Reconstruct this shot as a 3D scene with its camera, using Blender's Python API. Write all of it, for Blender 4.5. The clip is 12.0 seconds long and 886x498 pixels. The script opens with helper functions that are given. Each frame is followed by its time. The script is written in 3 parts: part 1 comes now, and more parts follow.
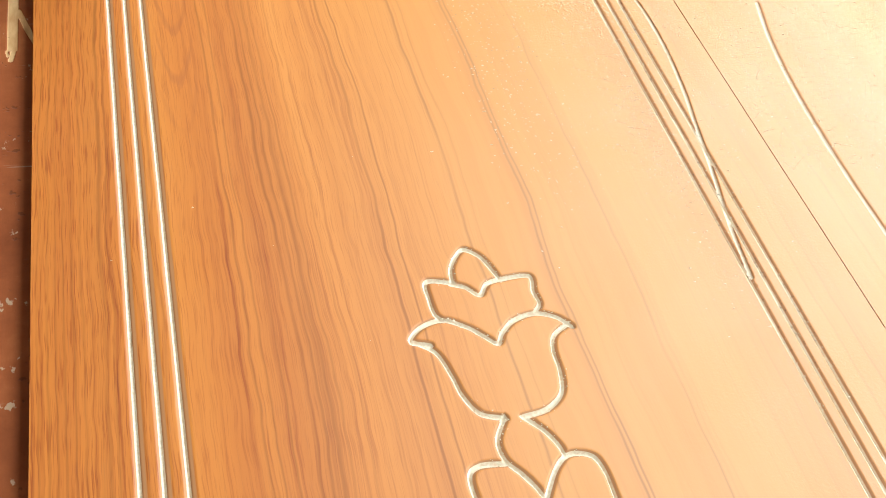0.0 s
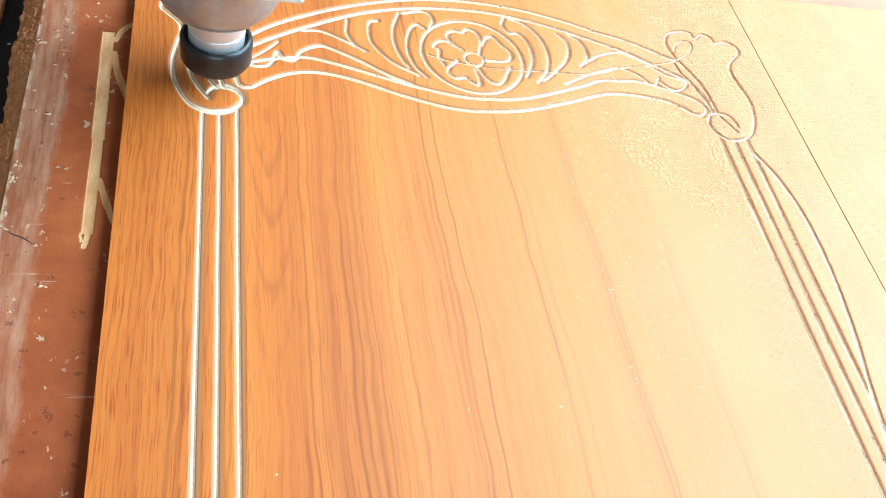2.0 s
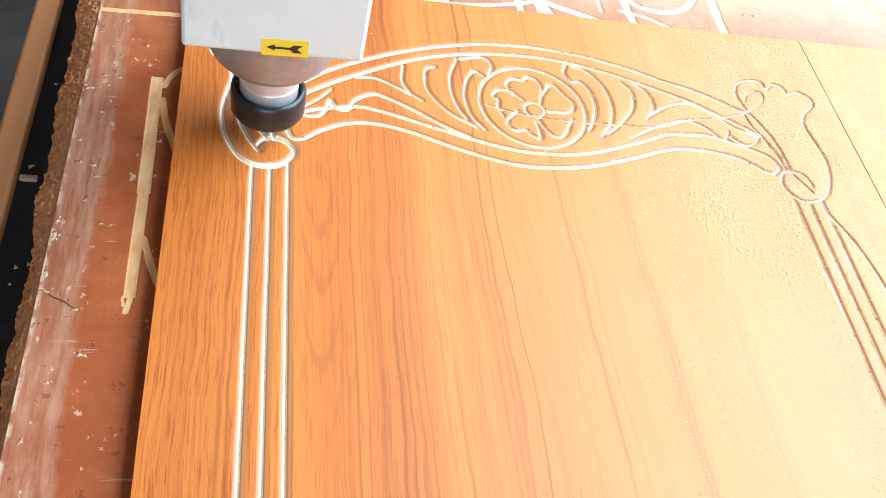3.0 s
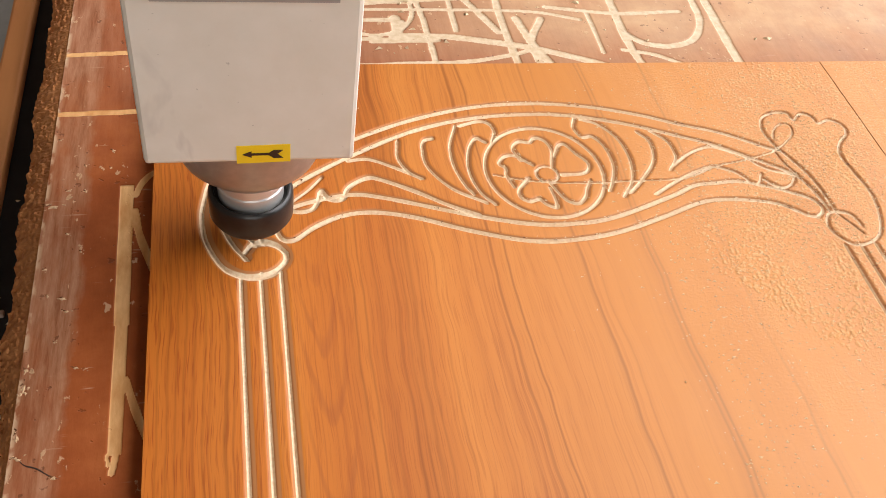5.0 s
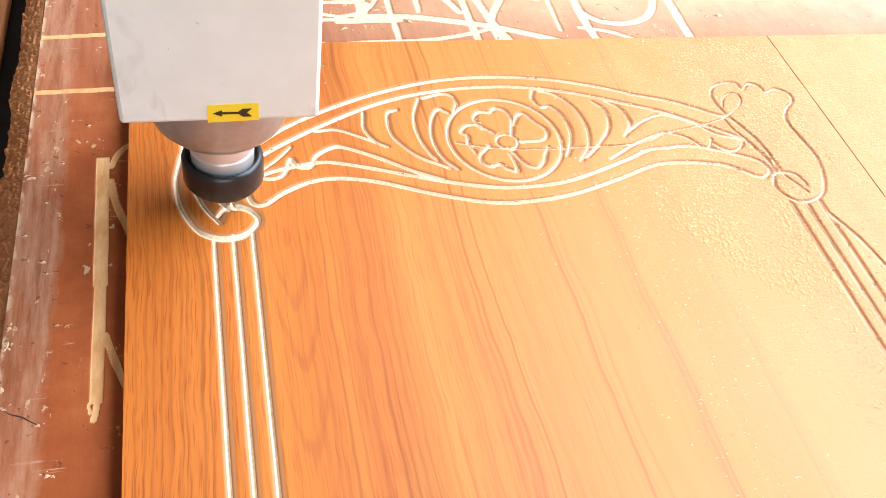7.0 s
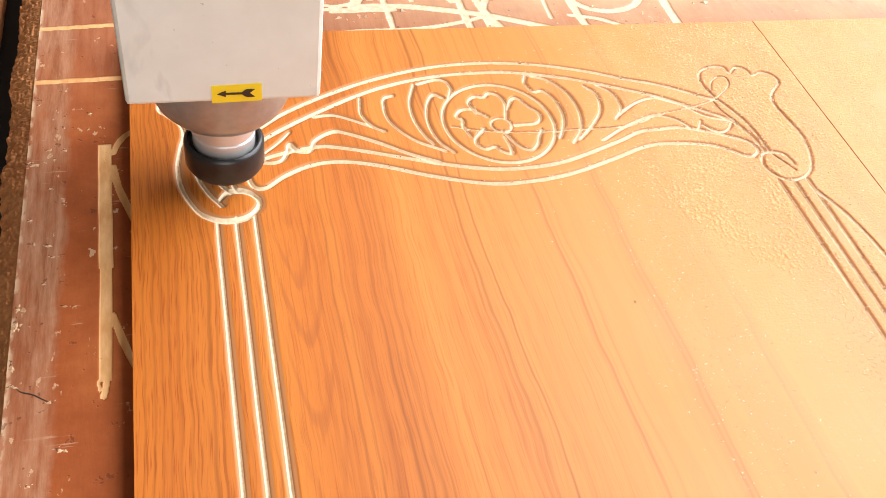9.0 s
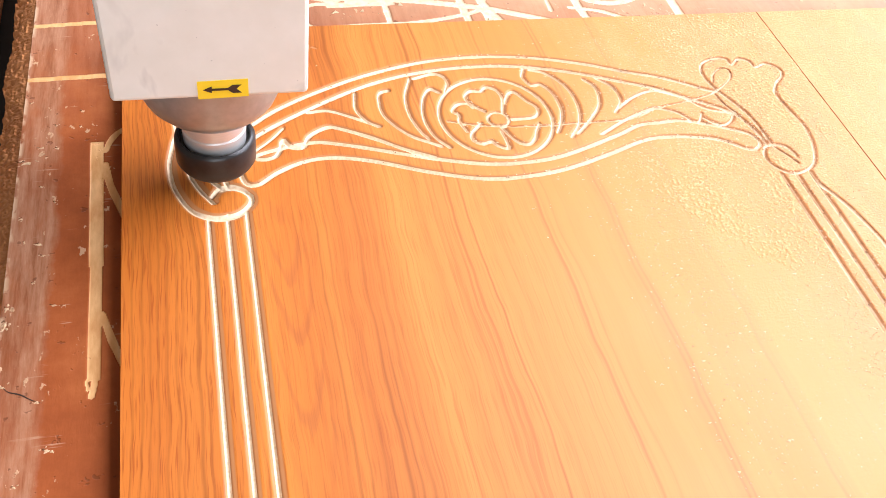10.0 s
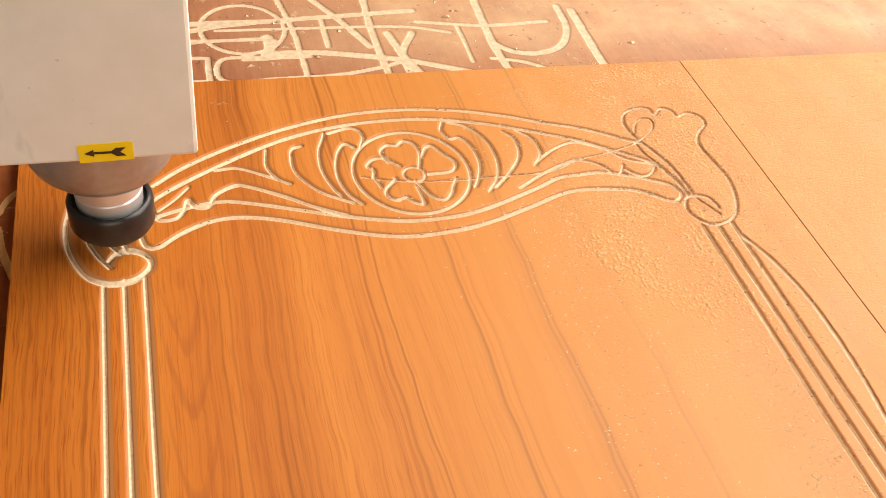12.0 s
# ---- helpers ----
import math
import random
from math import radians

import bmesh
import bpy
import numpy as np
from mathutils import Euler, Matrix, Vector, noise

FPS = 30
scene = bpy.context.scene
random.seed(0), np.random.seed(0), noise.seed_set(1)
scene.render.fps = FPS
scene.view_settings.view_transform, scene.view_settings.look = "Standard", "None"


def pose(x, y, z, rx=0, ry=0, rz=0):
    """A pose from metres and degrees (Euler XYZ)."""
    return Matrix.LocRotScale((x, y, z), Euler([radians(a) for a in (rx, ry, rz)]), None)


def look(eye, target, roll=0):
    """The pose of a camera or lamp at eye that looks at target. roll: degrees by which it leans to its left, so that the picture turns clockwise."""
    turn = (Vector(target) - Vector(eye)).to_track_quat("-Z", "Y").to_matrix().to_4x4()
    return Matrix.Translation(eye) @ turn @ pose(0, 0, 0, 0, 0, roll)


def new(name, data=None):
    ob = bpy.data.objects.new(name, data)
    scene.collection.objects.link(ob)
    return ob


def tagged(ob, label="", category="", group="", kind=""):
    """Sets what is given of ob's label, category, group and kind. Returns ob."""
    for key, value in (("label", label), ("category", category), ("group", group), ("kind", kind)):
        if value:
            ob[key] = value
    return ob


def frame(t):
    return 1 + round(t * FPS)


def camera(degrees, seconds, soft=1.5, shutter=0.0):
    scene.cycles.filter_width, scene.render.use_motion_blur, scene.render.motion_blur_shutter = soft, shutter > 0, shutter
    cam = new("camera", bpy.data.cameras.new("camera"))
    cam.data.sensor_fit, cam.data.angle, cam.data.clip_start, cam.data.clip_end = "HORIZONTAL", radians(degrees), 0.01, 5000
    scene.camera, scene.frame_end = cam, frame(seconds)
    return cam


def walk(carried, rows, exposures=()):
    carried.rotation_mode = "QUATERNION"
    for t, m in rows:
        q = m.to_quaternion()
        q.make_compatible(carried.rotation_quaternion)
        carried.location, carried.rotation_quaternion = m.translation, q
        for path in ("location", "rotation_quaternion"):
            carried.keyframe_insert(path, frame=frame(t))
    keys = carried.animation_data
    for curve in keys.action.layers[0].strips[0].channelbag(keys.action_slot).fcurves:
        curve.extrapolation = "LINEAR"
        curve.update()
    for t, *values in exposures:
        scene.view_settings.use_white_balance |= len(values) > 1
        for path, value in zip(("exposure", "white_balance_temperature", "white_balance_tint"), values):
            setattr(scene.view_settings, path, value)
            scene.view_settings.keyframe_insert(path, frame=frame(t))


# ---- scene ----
cam = camera(51.0, 12.0, soft=0.85)
PATH = [
    (0, (-0.224, -0.867, 0.519), (0.365, 0.303, -0.992), 15.6),
    (0.4, (-0.227, -0.769, 0.522), (0.334, 0.434, -0.974), 15.6),
    (0.5, (-0.237, -0.736, 0.528), (0.336, 0.448, -0.979), 17.4),
    (0.6, (-0.233, -0.710, 0.523), (0.332, 0.478, -0.983), 17.2),
    (1, (-0.240, -0.673, 0.519), (0.320, 0.520, -0.986), 17.0),
    (1.5, (-0.246, -0.672, 0.523), (0.279, 0.542, -0.977), 17.7),
    (2, (-0.241, -0.658, 0.521), (0.257, 0.573, -0.974), 18.1),
    (2.5, (-0.251, -0.640, 0.522), (0.223, 0.599, -0.975), 18.1),
    (3, (-0.249, -0.597, 0.518), (0.174, 0.653, -0.985), 17.2),
    (3.5, (-0.249, -0.532, 0.508), (0.166, 0.733, -0.986), 16.1),
    (3.7, (-0.247, -0.523, 0.498), (0.188, 0.746, -0.986), 15.4),
    (5.3, (-0.241, -0.505, 0.485), (0.174, 0.784, -0.986), 10.2),
    (5.5, (-0.243, -0.522, 0.481), (0.186, 0.760, -0.992), 10.5),
    (6, (-0.244, -0.544, 0.489), (0.218, 0.735, -0.976), 11.2),
    (6.5, (-0.248, -0.551, 0.490), (0.217, 0.738, -0.966), 10.9),
    (7, (-0.241, -0.554, 0.491), (0.224, 0.739, -0.960), 10.7),
    (7.2, (-0.247, -0.538, 0.490), (0.237, 0.731, -0.977), 11.9),
    (9, (-0.254, -0.574, 0.488), (0.239, 0.719, -0.956), 10.6),
    (9.5, (-0.243, -0.571, 0.484), (0.239, 0.718, -0.967), 10.2),
    (10, (-0.237, -0.571, 0.484), (0.224, 0.722, -0.971), 9.4),
    (10.5, (-0.240, -0.581, 0.485), (0.209, 0.714, -0.972), 8.8),
    (11, (-0.244, -0.580, 0.486), (0.200, 0.725, -0.964), 8.3),
    (11.5, (-0.213, -0.568, 0.496), (0.235, 0.757, -0.935), 8.1),
    (12, (-0.192, -0.555, 0.482), (0.349, 0.782, -0.903), 10.1),
]
EXPOSURES = [
    (0.0, 0.12, 4950, -13), (1.0, 0.19, 4850, -13), (1.5, 0.38, 4500, -14), (2.5, 0.38, 4500, -11), (3.5, 0.51, 4900, -4), (3.7, 0.51, 4950, -4), (5.3, -0.45, 6550, 8), (5.5, -0.45, 6600, 8), (6.0, 0.10, 6000, 3),
    (6.5, 0.21, 5700, 1), (7.0, 0.36, 5400, 3), (9.0, 0.18, 6000, 5), (9.5, 0.44, 5650, 7), (10.0, 0.37, 5700, 9), (10.5, 0.52, 5500, 5), (11.0, 0.34, 5550, 1), (11.5, 0.12, 6050, 3), (12.0, -0.28, 7250, 9),
]
walk(cam, [(t, look(eye, target, roll)) for t, eye, target, roll in PATH], EXPOSURES)

# ---- light ----
world = bpy.data.worlds.new("World")
scene.world = world
world.use_nodes = True
_wn = world.node_tree
_sky = _wn.nodes.new("ShaderNodeTexSky")
_sky.sky_type, _sky.sun_disc = "NISHITA", False
_sky.sun_elevation, _sky.sun_rotation = radians(48), radians(75)
_wn.links.new(_sky.outputs[0], _wn.nodes["Background"].inputs["Color"])
_wn.nodes["Background"].inputs["Strength"].default_value = 0.10


def area(name, eye, target, sx, sy, watts, colour):
    lamp = bpy.data.lights.new(name, "AREA")
    lamp.shape, lamp.size, lamp.size_y, lamp.energy, lamp.color = "RECTANGLE", sx, sy, watts, colour
    ob = new(name, lamp)
    ob.matrix_world = look(eye, target)
    return ob


# daylight standing in the two openings of the workshop
area("daylight_side", (2.18, 0.5, 1.90), (0.0, 0.4, 0.15), 4.2, 2.8, 290, (1.0, 0.96, 0.97))
area("daylight_front", (-0.3, -2.9, 0.9), (-0.2, 0.0, 0.2), 1.8, 1.8, 30, (1.0, 0.96, 0.9))

# ---- materials ----


class Nodes:
    """Small helper round one node material."""

    def __init__(self, name, rough=0.6, metal=0.0):
        self.mat = bpy.data.materials.new(name)
        self.mat.use_nodes = True
        self.t = self.mat.node_tree
        self.b = self.t.nodes["Principled BSDF"]
        self.b.inputs["Roughness"].default_value = rough
        self.b.inputs["Metallic"].default_value = metal

    def add(self, kind):
        return self.t.nodes.new(kind)

    def put(self, sock, value):
        if isinstance(value, bpy.types.NodeSocket):
            self.t.links.new(value, sock)
        else:
            sock.default_value = value

    def coords(self, scale=(1, 1, 1), out="Object"):
        m = self.add("ShaderNodeMapping")
        self.put(m.inputs["Vector"], self.add("ShaderNodeTexCoord").outputs[out])
        m.inputs["Scale"].default_value = scale
        return m.outputs[0]

    def noise(self, vec, scale, detail=4.0, rough=0.55, distort=0.0):
        n = self.add("ShaderNodeTexNoise")
        self.put(n.inputs["Vector"], vec)
        n.inputs["Scale"].default_value, n.inputs["Detail"].default_value = scale, detail
        n.inputs["Roughness"].default_value, n.inputs["Distortion"].default_value = rough, distort
        return n.outputs["Fac"]

    def ramp(self, fac, stops, smooth=False):
        r = self.add("ShaderNodeValToRGB")
        if smooth:
            r.color_ramp.interpolation = "EASE"
        e = r.color_ramp.elements
        while len(e) < len(stops):
            e.new(0.5)
        for el, (p, c) in zip(e, stops):
            el.position = p
            el.color = (*c, 1) if not isinstance(c, (int, float)) else (c, c, c, 1)
        self.put(r.inputs["Fac"], fac)
        return r.outputs["Color"]

    def mix(self, fac, a, b, mode="MIX"):
        m = self.add("ShaderNodeMix")
        m.data_type, m.blend_type = "RGBA", mode
        self.put(m.inputs[0], fac)
        for sock, v in ((m.inputs[6], a), (m.inputs[7], b)):
            self.put(sock, (*v, 1) if isinstance(v, tuple) and len(v) == 3 else v)
        return m.outputs[2]

    def math(self, op, a, b=0.0, clamp=False):
        m = self.add("ShaderNodeMath")
        m.operation, m.use_clamp = op, clamp
        self.put(m.inputs[0], a)
        self.put(m.inputs[1], b)
        return m.outputs[0]

    def axis(self, vec, i):
        s = self.add("ShaderNodeSeparateXYZ")
        self.put(s.inputs[0], vec)
        return s.outputs[i]

    def span(self, value, lo, hi, a=0.0, b=1.0):
        m = self.add("ShaderNodeMapRange")
        self.put(m.inputs[0], value)
        for i, v in enumerate((lo, hi, a, b)):
            m.inputs[i + 1].default_value = v
        return m.outputs[0]

    def bump(self, height, strength, distance):
        b = self.add("ShaderNodeBump")
        b.inputs["Strength"].default_value, b.inputs["Distance"].default_value = strength, distance
        self.put(b.inputs["Height"], height)
        self.put(self.b.inputs["Normal"], b.outputs[0])

    def done(self, colour, rough=None):
        self.put(self.b.inputs["Base Color"], (*colour, 1) if isinstance(colour, tuple) else colour)
        if rough is not None:
            self.put(self.b.inputs["Roughness"], rough)
        return self.mat


STREAKS = [  # place across the board (mm), half width (mm), strength
    (-299, 1.0, 0.5), (-293, 1.2, 0.5), (-288, 0.9, 0.5), (-283, 1.0, 0.55), (-277, 0.9, 0.5), (-271, 1.3, 0.45), (-262, 7, 0.35), (-258, 1.6, 0.8), (-253, 1.2, 0.5), (-238, 1.2, 0.3), (-224, 1.2, 0.3),
    (-172, 1.1, 0.65), (-165, 1.0, 0.6), (-156, 1.0, 0.6), (-143, 1.5, 0.8), (-134, 11, 0.4), (-137, 1.2, 0.6), (-131, 1.8, 0.7), (-125, 1.1, 0.5), (-112, 1.0, 0.3),
    (-92, 1.0, 0.2), (-66, 1.4, 0.95), (-55, 1.1, 0.75), (-60, 8, 0.15), (-20, 1, 0.25), (2, 1.6, 0.6), (-3, 7, 0.25), (12, 1, 0.25), (56, 1.4, 0.7), (60, 1.2, 0.65), (57, 8, 0.3),
    (117, 1.6, 0.6), (122, 6, 0.2), (158, 1.2, 0.2), (196, 1.2, 0.25), (262, 1.5, 0.3), (278, 1.3, 0.4), (284, 6, 0.25), (335, 1.5, 0.4), (350, 7, 0.25), (420, 2, 0.4),
]


def veneer():
    """Glossy teak-figured laminate over a pale core, which shows wherever the cutter went below the face."""
    n = Nodes("teak_veneer", 0.3)
    n.b.inputs["Specular IOR Level"].default_value = 0.48
    p = n.coords()
    sway = n.span(n.noise(n.coords((3.0, 2.4, 1)), 1.6, 2), 0.3, 0.7, -0.004, 0.004)
    wob = n.span(n.noise(n.coords((14, 9, 1)), 1.6, 2), 0.3, 0.7, -0.0014, 0.0014)
    x = n.math("ADD", n.math("ADD", n.axis(p, 0), sway), wob)
    jag = n.span(n.noise(n.coords((60, 40, 1)), 1.6, 2), 0.3, 0.7, -0.00007, 0.00007)
    x = n.math("ADD", x, jag)
    y = n.axis(p, 1)

    def along(run):
        c = n.add("ShaderNodeCombineXYZ")
        n.put(c.inputs[0], x)
        n.put(c.inputs[1], n.math("MULTIPLY", y, run))
        return c.outputs[0]

    vec = along(0.012)
    broad = n.ramp(n.noise(vec, 11, 4, 0.65), [(0.3, (0.47, 0.128, 0.015)), (0.5, (0.61, 0.205, 0.030)), (0.72, (0.72, 0.280, 0.052))])
    broad = n.mix(n.span(n.axis(p, 0), -0.07, -0.20), broad, n.mix(1.0, broad, (0.91, 0.76, 0.46), "MULTIPLY"))  # darker and redder towards the left
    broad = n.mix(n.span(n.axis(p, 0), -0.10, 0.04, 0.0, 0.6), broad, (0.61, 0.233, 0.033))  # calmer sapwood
    # close annual lines, broken into dashes, strongest on the heartwood side
    heart = n.span(n.axis(p, 0), -0.13, 0.02, 1.0, 0.13)
    lines = n.span(n.noise(along(0.006), 250, 3, 0.6), 0.50, 0.64)
    dashes = n.span(n.noise(along(0.026), 520, 3, 0.6), 0.36, 0.56, 0.3, 1.0)
    thick_thin = n.span(n.noise(n.coords((22, 1.6, 1)), 1.5, 2), 0.36, 0.62, 0.25, 1.0)
    grain = n.math("MULTIPLY", n.math("MULTIPLY", lines, dashes), n.math("MULTIPLY", thick_thin, heart))
    col = n.mix(n.math("MULTIPLY", grain, 0.8), broad, n.mix(1.0, broad, (0.54, 0.34, 0.12), "MULTIPLY"))
    hair = n.math("MULTIPLY", n.span(n.noise(along(0.03), 900, 2, 0.6), 0.52, 0.66), heart)
    col = n.mix(n.math("MULTIPLY", hair, n.span(n.axis(p, 0), -0.20, -0.24, 0.45, 0.95)), col, n.mix(1.0, col, (0.66, 0.50, 0.26), "MULTIPLY"))
    # pointed heartwood figure between the carved bars and the middle
    dx = n.math("ABSOLUTE", n.math("ADD", n.axis(p, 0), 0.1945))
    q = n.math("SUBTRACT", n.math("ADD", y, n.math("MULTIPLY", wob, 6.0)), n.math("ADD", n.math("MULTIPLY", dx, 0.8), n.math("MULTIPLY", n.math("MULTIPLY", dx, dx), 190.0)))
    fig = n.add("ShaderNodeCombineXYZ")
    n.put(fig.inputs[0], q)
    n.put(fig.inputs[1], n.math("MULTIPLY", n.axis(p, 0), 3.0))
    rings = n.span(n.math("SINE", n.math("ADD", n.math("MULTIPLY", q, 105.0), n.math("MULTIPLY", n.noise(fig.outputs[0], 9, 3, 0.6), 9.0))), 0.55, 0.98)
    inside = n.math("MULTIPLY", n.span(dx, 0.018, 0.010), n.math("MULTIPLY", n.span(y, -0.34, -0.28), n.span(y, -0.05, -0.13)))
    col = n.mix(n.math("MULTIPLY", n.math("MULTIPLY", rings, inside), 0.4), col, (0.34, 0.085, 0.014))
    # dark streaks along the grain
    total = None
    split = n.span(n.noise(along(0.008), 260, 3, 0.6), 0.42, 0.58, 0.3, 1.25)
    fade = n.span(n.noise(n.coords((40, 3.5, 1)), 1.0, 2), 0.25, 0.55, 0.25, 1.0)
    for u, w, k in STREAKS:
        d = n.math("ABSOLUTE", n.math("SUBTRACT", x, u / 1000))
        s = n.span(d, w / 850, 0.0, 0.0, k * (1.35 if w < 3 else 0.9))
        if w >= 3:
            s = n.math("MULTIPLY", s, split)
        total = s if total is None else n.math("ADD", total, s, True)
    col = n.mix(n.math("MULTIPLY", n.math("MULTIPLY", total, fade), 0.74), col, n.mix(n.span(n.axis(p, 0), -0.05, 0.12), (0.29, 0.075, 0.005), (0.37, 0.138, 0.019)))
    pores = n.noise(n.coords((1100, 34, 1)), 1.0, 2)
    col = n.mix(n.math("MULTIPLY", n.math("MULTIPLY", n.span(pores, 0.60, 0.74), n.span(n.axis(p, 0), -0.14, 0.05, 1.0, 0.3)), 0.3), col, (0.30, 0.10, 0.03))
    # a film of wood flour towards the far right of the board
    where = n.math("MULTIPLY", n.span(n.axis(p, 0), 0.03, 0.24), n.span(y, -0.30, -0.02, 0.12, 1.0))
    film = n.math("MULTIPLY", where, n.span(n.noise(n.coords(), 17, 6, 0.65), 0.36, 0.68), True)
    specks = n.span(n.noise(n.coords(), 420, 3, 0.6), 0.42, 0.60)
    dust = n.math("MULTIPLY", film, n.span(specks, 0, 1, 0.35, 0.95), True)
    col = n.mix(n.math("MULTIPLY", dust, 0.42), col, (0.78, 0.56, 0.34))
    loose = n.span(n.axis(p, 2), 0.00002, 0.00014)  # heaped flour stands above the face
    col = n.mix(n.math("MULTIPLY", loose, 0.48), col, n.ramp(specks, [(0.1, (0.64, 0.34, 0.14)), (0.9, (0.80, 0.52, 0.29))]))
    dust = n.math("MAXIMUM", dust, loose)
    core = n.ramp(n.noise(n.coords((1, 1, 1)), 420, 4), [(0.3, (0.72, 0.490, 0.285)), (0.7, (0.86, 0.680, 0.46))])
    core = n.mix(n.span(n.axis(p, 2), -0.00095, -0.00130), (0.47, 0.185, 0.055), core)  # brown just under the face, painted in as shade on the groove walls
    below = n.span(n.axis(p, 2), -0.00012, -0.0003)
    n.bump(n.math("ADD", n.math("MULTIPLY", pores, 0.08), n.math("MULTIPLY", n.math("MULTIPLY", dust, specks), 3.0)), 0.25, 0.0008)
    rough = n.math("ADD", n.span(n.noise(n.coords(), 14, 4), 0.3, 0.7, 0.48, 0.53), n.math("ADD", n.math("MULTIPLY", below, 0.2), n.math("MULTIPLY", dust, 0.4)), True)
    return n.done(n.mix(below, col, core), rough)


def bed_film():
    """Brown film-faced board, worn to a pale pinkish grey near its rim; past cuts show pale wood."""
    n = Nodes("bed_film", 0.45)
    n.put(n.b.inputs["Specular IOR Level"], n.span(n.axis(n.coords(), 1), 0.08, 0.2, 0.16, 0.45))
    p = n.coords()
    grit = n.noise(n.coords((1, 0.22, 1)), 120, 6, 0.7)
    blot = n.noise(p, 13, 6, 0.68)
    film = n.ramp(blot, [(0.3, (0.21, 0.046, 0.011)), (0.52, (0.32, 0.078, 0.019)), (0.7, (0.42, 0.118, 0.031))])
    rub = n.noise(n.coords((1, 0.10, 1)), 190, 5, 0.7)  # worn in strokes along the bed
    worn = n.ramp(rub, [(0.32, (0.25, 0.085, 0.032)), (0.52, (0.40, 0.175, 0.088)), (0.7, (0.49, 0.245, 0.135))])
    edge = n.math("ADD", n.axis(p, 0), n.span(n.noise(p, 24, 5, 0.65), 0.3, 0.7, -0.004, 0.004))
    rim = n.span(edge, -0.3470, -0.3530)
    far = n.span(n.axis(p, 1), 0.02, 0.16)
    col = n.mix(n.math("MULTIPLY", rim, n.span(n.noise(n.coords((1, 0.4, 1)), 45, 5, 0.65), 0.35, 0.62, 0.35, 1.0)), film, worn)
    # far end paler: flour, plus window glare painted into the colour
    col = n.mix(n.math("MULTIPLY", far, 0.35), col, worn)
    flour_glare = n.math("MULTIPLY", n.span(n.axis(p, 1), 0.10, 0.22), n.span(n.axis(p, 0), -0.22, 0.05))
    col = n.mix(n.math("MULTIPLY", flour_glare, n.span(n.noise(p, 20, 6, 0.65), 0.3, 0.7, 0.40, 0.85)), col, (0.68, 0.42, 0.22))
    torn = n.math("MULTIPLY", n.span(n.axis(p, 0), -0.3755, -0.3785), n.span(n.noise(n.coords((1, 0.5, 1)), 90, 4, 0.6), 0.46, 0.54))
    col = n.mix(n.math("MULTIPLY", torn, 0.85), col, (0.66, 0.44, 0.26))
    pits = n.span(n.noise(p, 120, 3, 0.55), 0.67, 0.71)
    col = n.mix(n.math("MULTIPLY", pits, 0.5), col, (0.10, 0.030, 0.012))
    flakes = n.span(n.noise(n.coords((1, 0.6, 1)), 120, 4, 0.6), 0.655, 0.69)
    col = n.mix(n.math("MULTIPLY", flakes, 0.75), col, (0.60, 0.37, 0.20))
    scrape = n.math("MULTIPLY", n.span(n.noise(n.coords((0.16, 1.6, 1)), 150, 3, 0.6), 0.66, 0.72), n.span(n.noise(p, 30, 2), 0.5, 0.6))
    col = n.mix(n.math("MULTIPLY", scrape, 0.6), col, (0.55, 0.33, 0.20))
    pale = n.ramp(n.noise(n.coords((1, 1, 1)), 160, 4), [(0.3, (0.62, 0.43, 0.25)), (0.7, (0.78, 0.61, 0.41))])
    tan = n.ramp(n.noise(n.coords((1, 0.3, 1)), 130, 4), [(0.3, (0.62, 0.285, 0.090)), (0.7, (0.84, 0.49, 0.21))])
    pale = n.mix(n.span(n.axis(p, 0), -0.300, -0.308), pale, tan)
    below = n.span(n.axis(p, 2), -0.0124, -0.0127)
    n.bump(n.math("SUBTRACT", n.math("ADD", grit, n.math("MULTIPLY", flakes, 0.6)), n.math("MULTIPLY", pits, 1.2)), 0.35, 0.0009)
    return n.done(n.mix(below, col, pale), n.span(blot, 0.3, 0.7, 0.55, 0.75))


def plain(name, lo, hi, scale, rough, metal=0.0, bump=0.1, stretch=(1, 1, 1)):
    n = Nodes(name, rough, metal)
    f = n.noise(n.coords(stretch), scale, 5, 0.6)
    g = n.noise(n.coords(), scale * 0.13, 3)
    n.bump(f, bump, 0.001)
    return n.done(n.ramp(n.math("ADD", n.math("MULTIPLY", f, 0.6), n.math("MULTIPLY", g, 0.4)), [(0.32, lo), (0.68, hi)]),
                  n.span(g, 0.3, 0.7, max(0.02, rough - 0.07), min(1, rough + 0.07)))


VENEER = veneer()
BED = bed_film()
CHIPPED = plain("chipped_wood", (0.52, 0.30, 0.15), (0.76, 0.54, 0.32), 500, 0.9, bump=0.4)
DUST = plain("sawdust", (0.66, 0.47, 0.27), (0.86, 0.70, 0.46), 300, 0.95, bump=0.4)
CRUMB = plain("wood_flour", (0.63, 0.39, 0.19), (0.79, 0.55, 0.31), 300, 0.95, bump=0.3)
SPECK = plain("brown_wood_specks", (0.30, 0.15, 0.065), (0.52, 0.30, 0.14), 300, 0.95, bump=0.3)
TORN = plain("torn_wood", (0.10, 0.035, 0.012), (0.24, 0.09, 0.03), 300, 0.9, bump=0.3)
FLUFF = plain("reddish_fibre", (0.42, 0.135, 0.036), (0.68, 0.29, 0.095), 140, 0.95, bump=0.8)
BLACK = plain("black_steel", (0.012, 0.012, 0.013), (0.03, 0.03, 0.03), 60, 0.5, 0.0)
NUT = plain("black_oxide", (0.030, 0.028, 0.027), (0.055, 0.051, 0.048), 90, 0.33, 0.6)
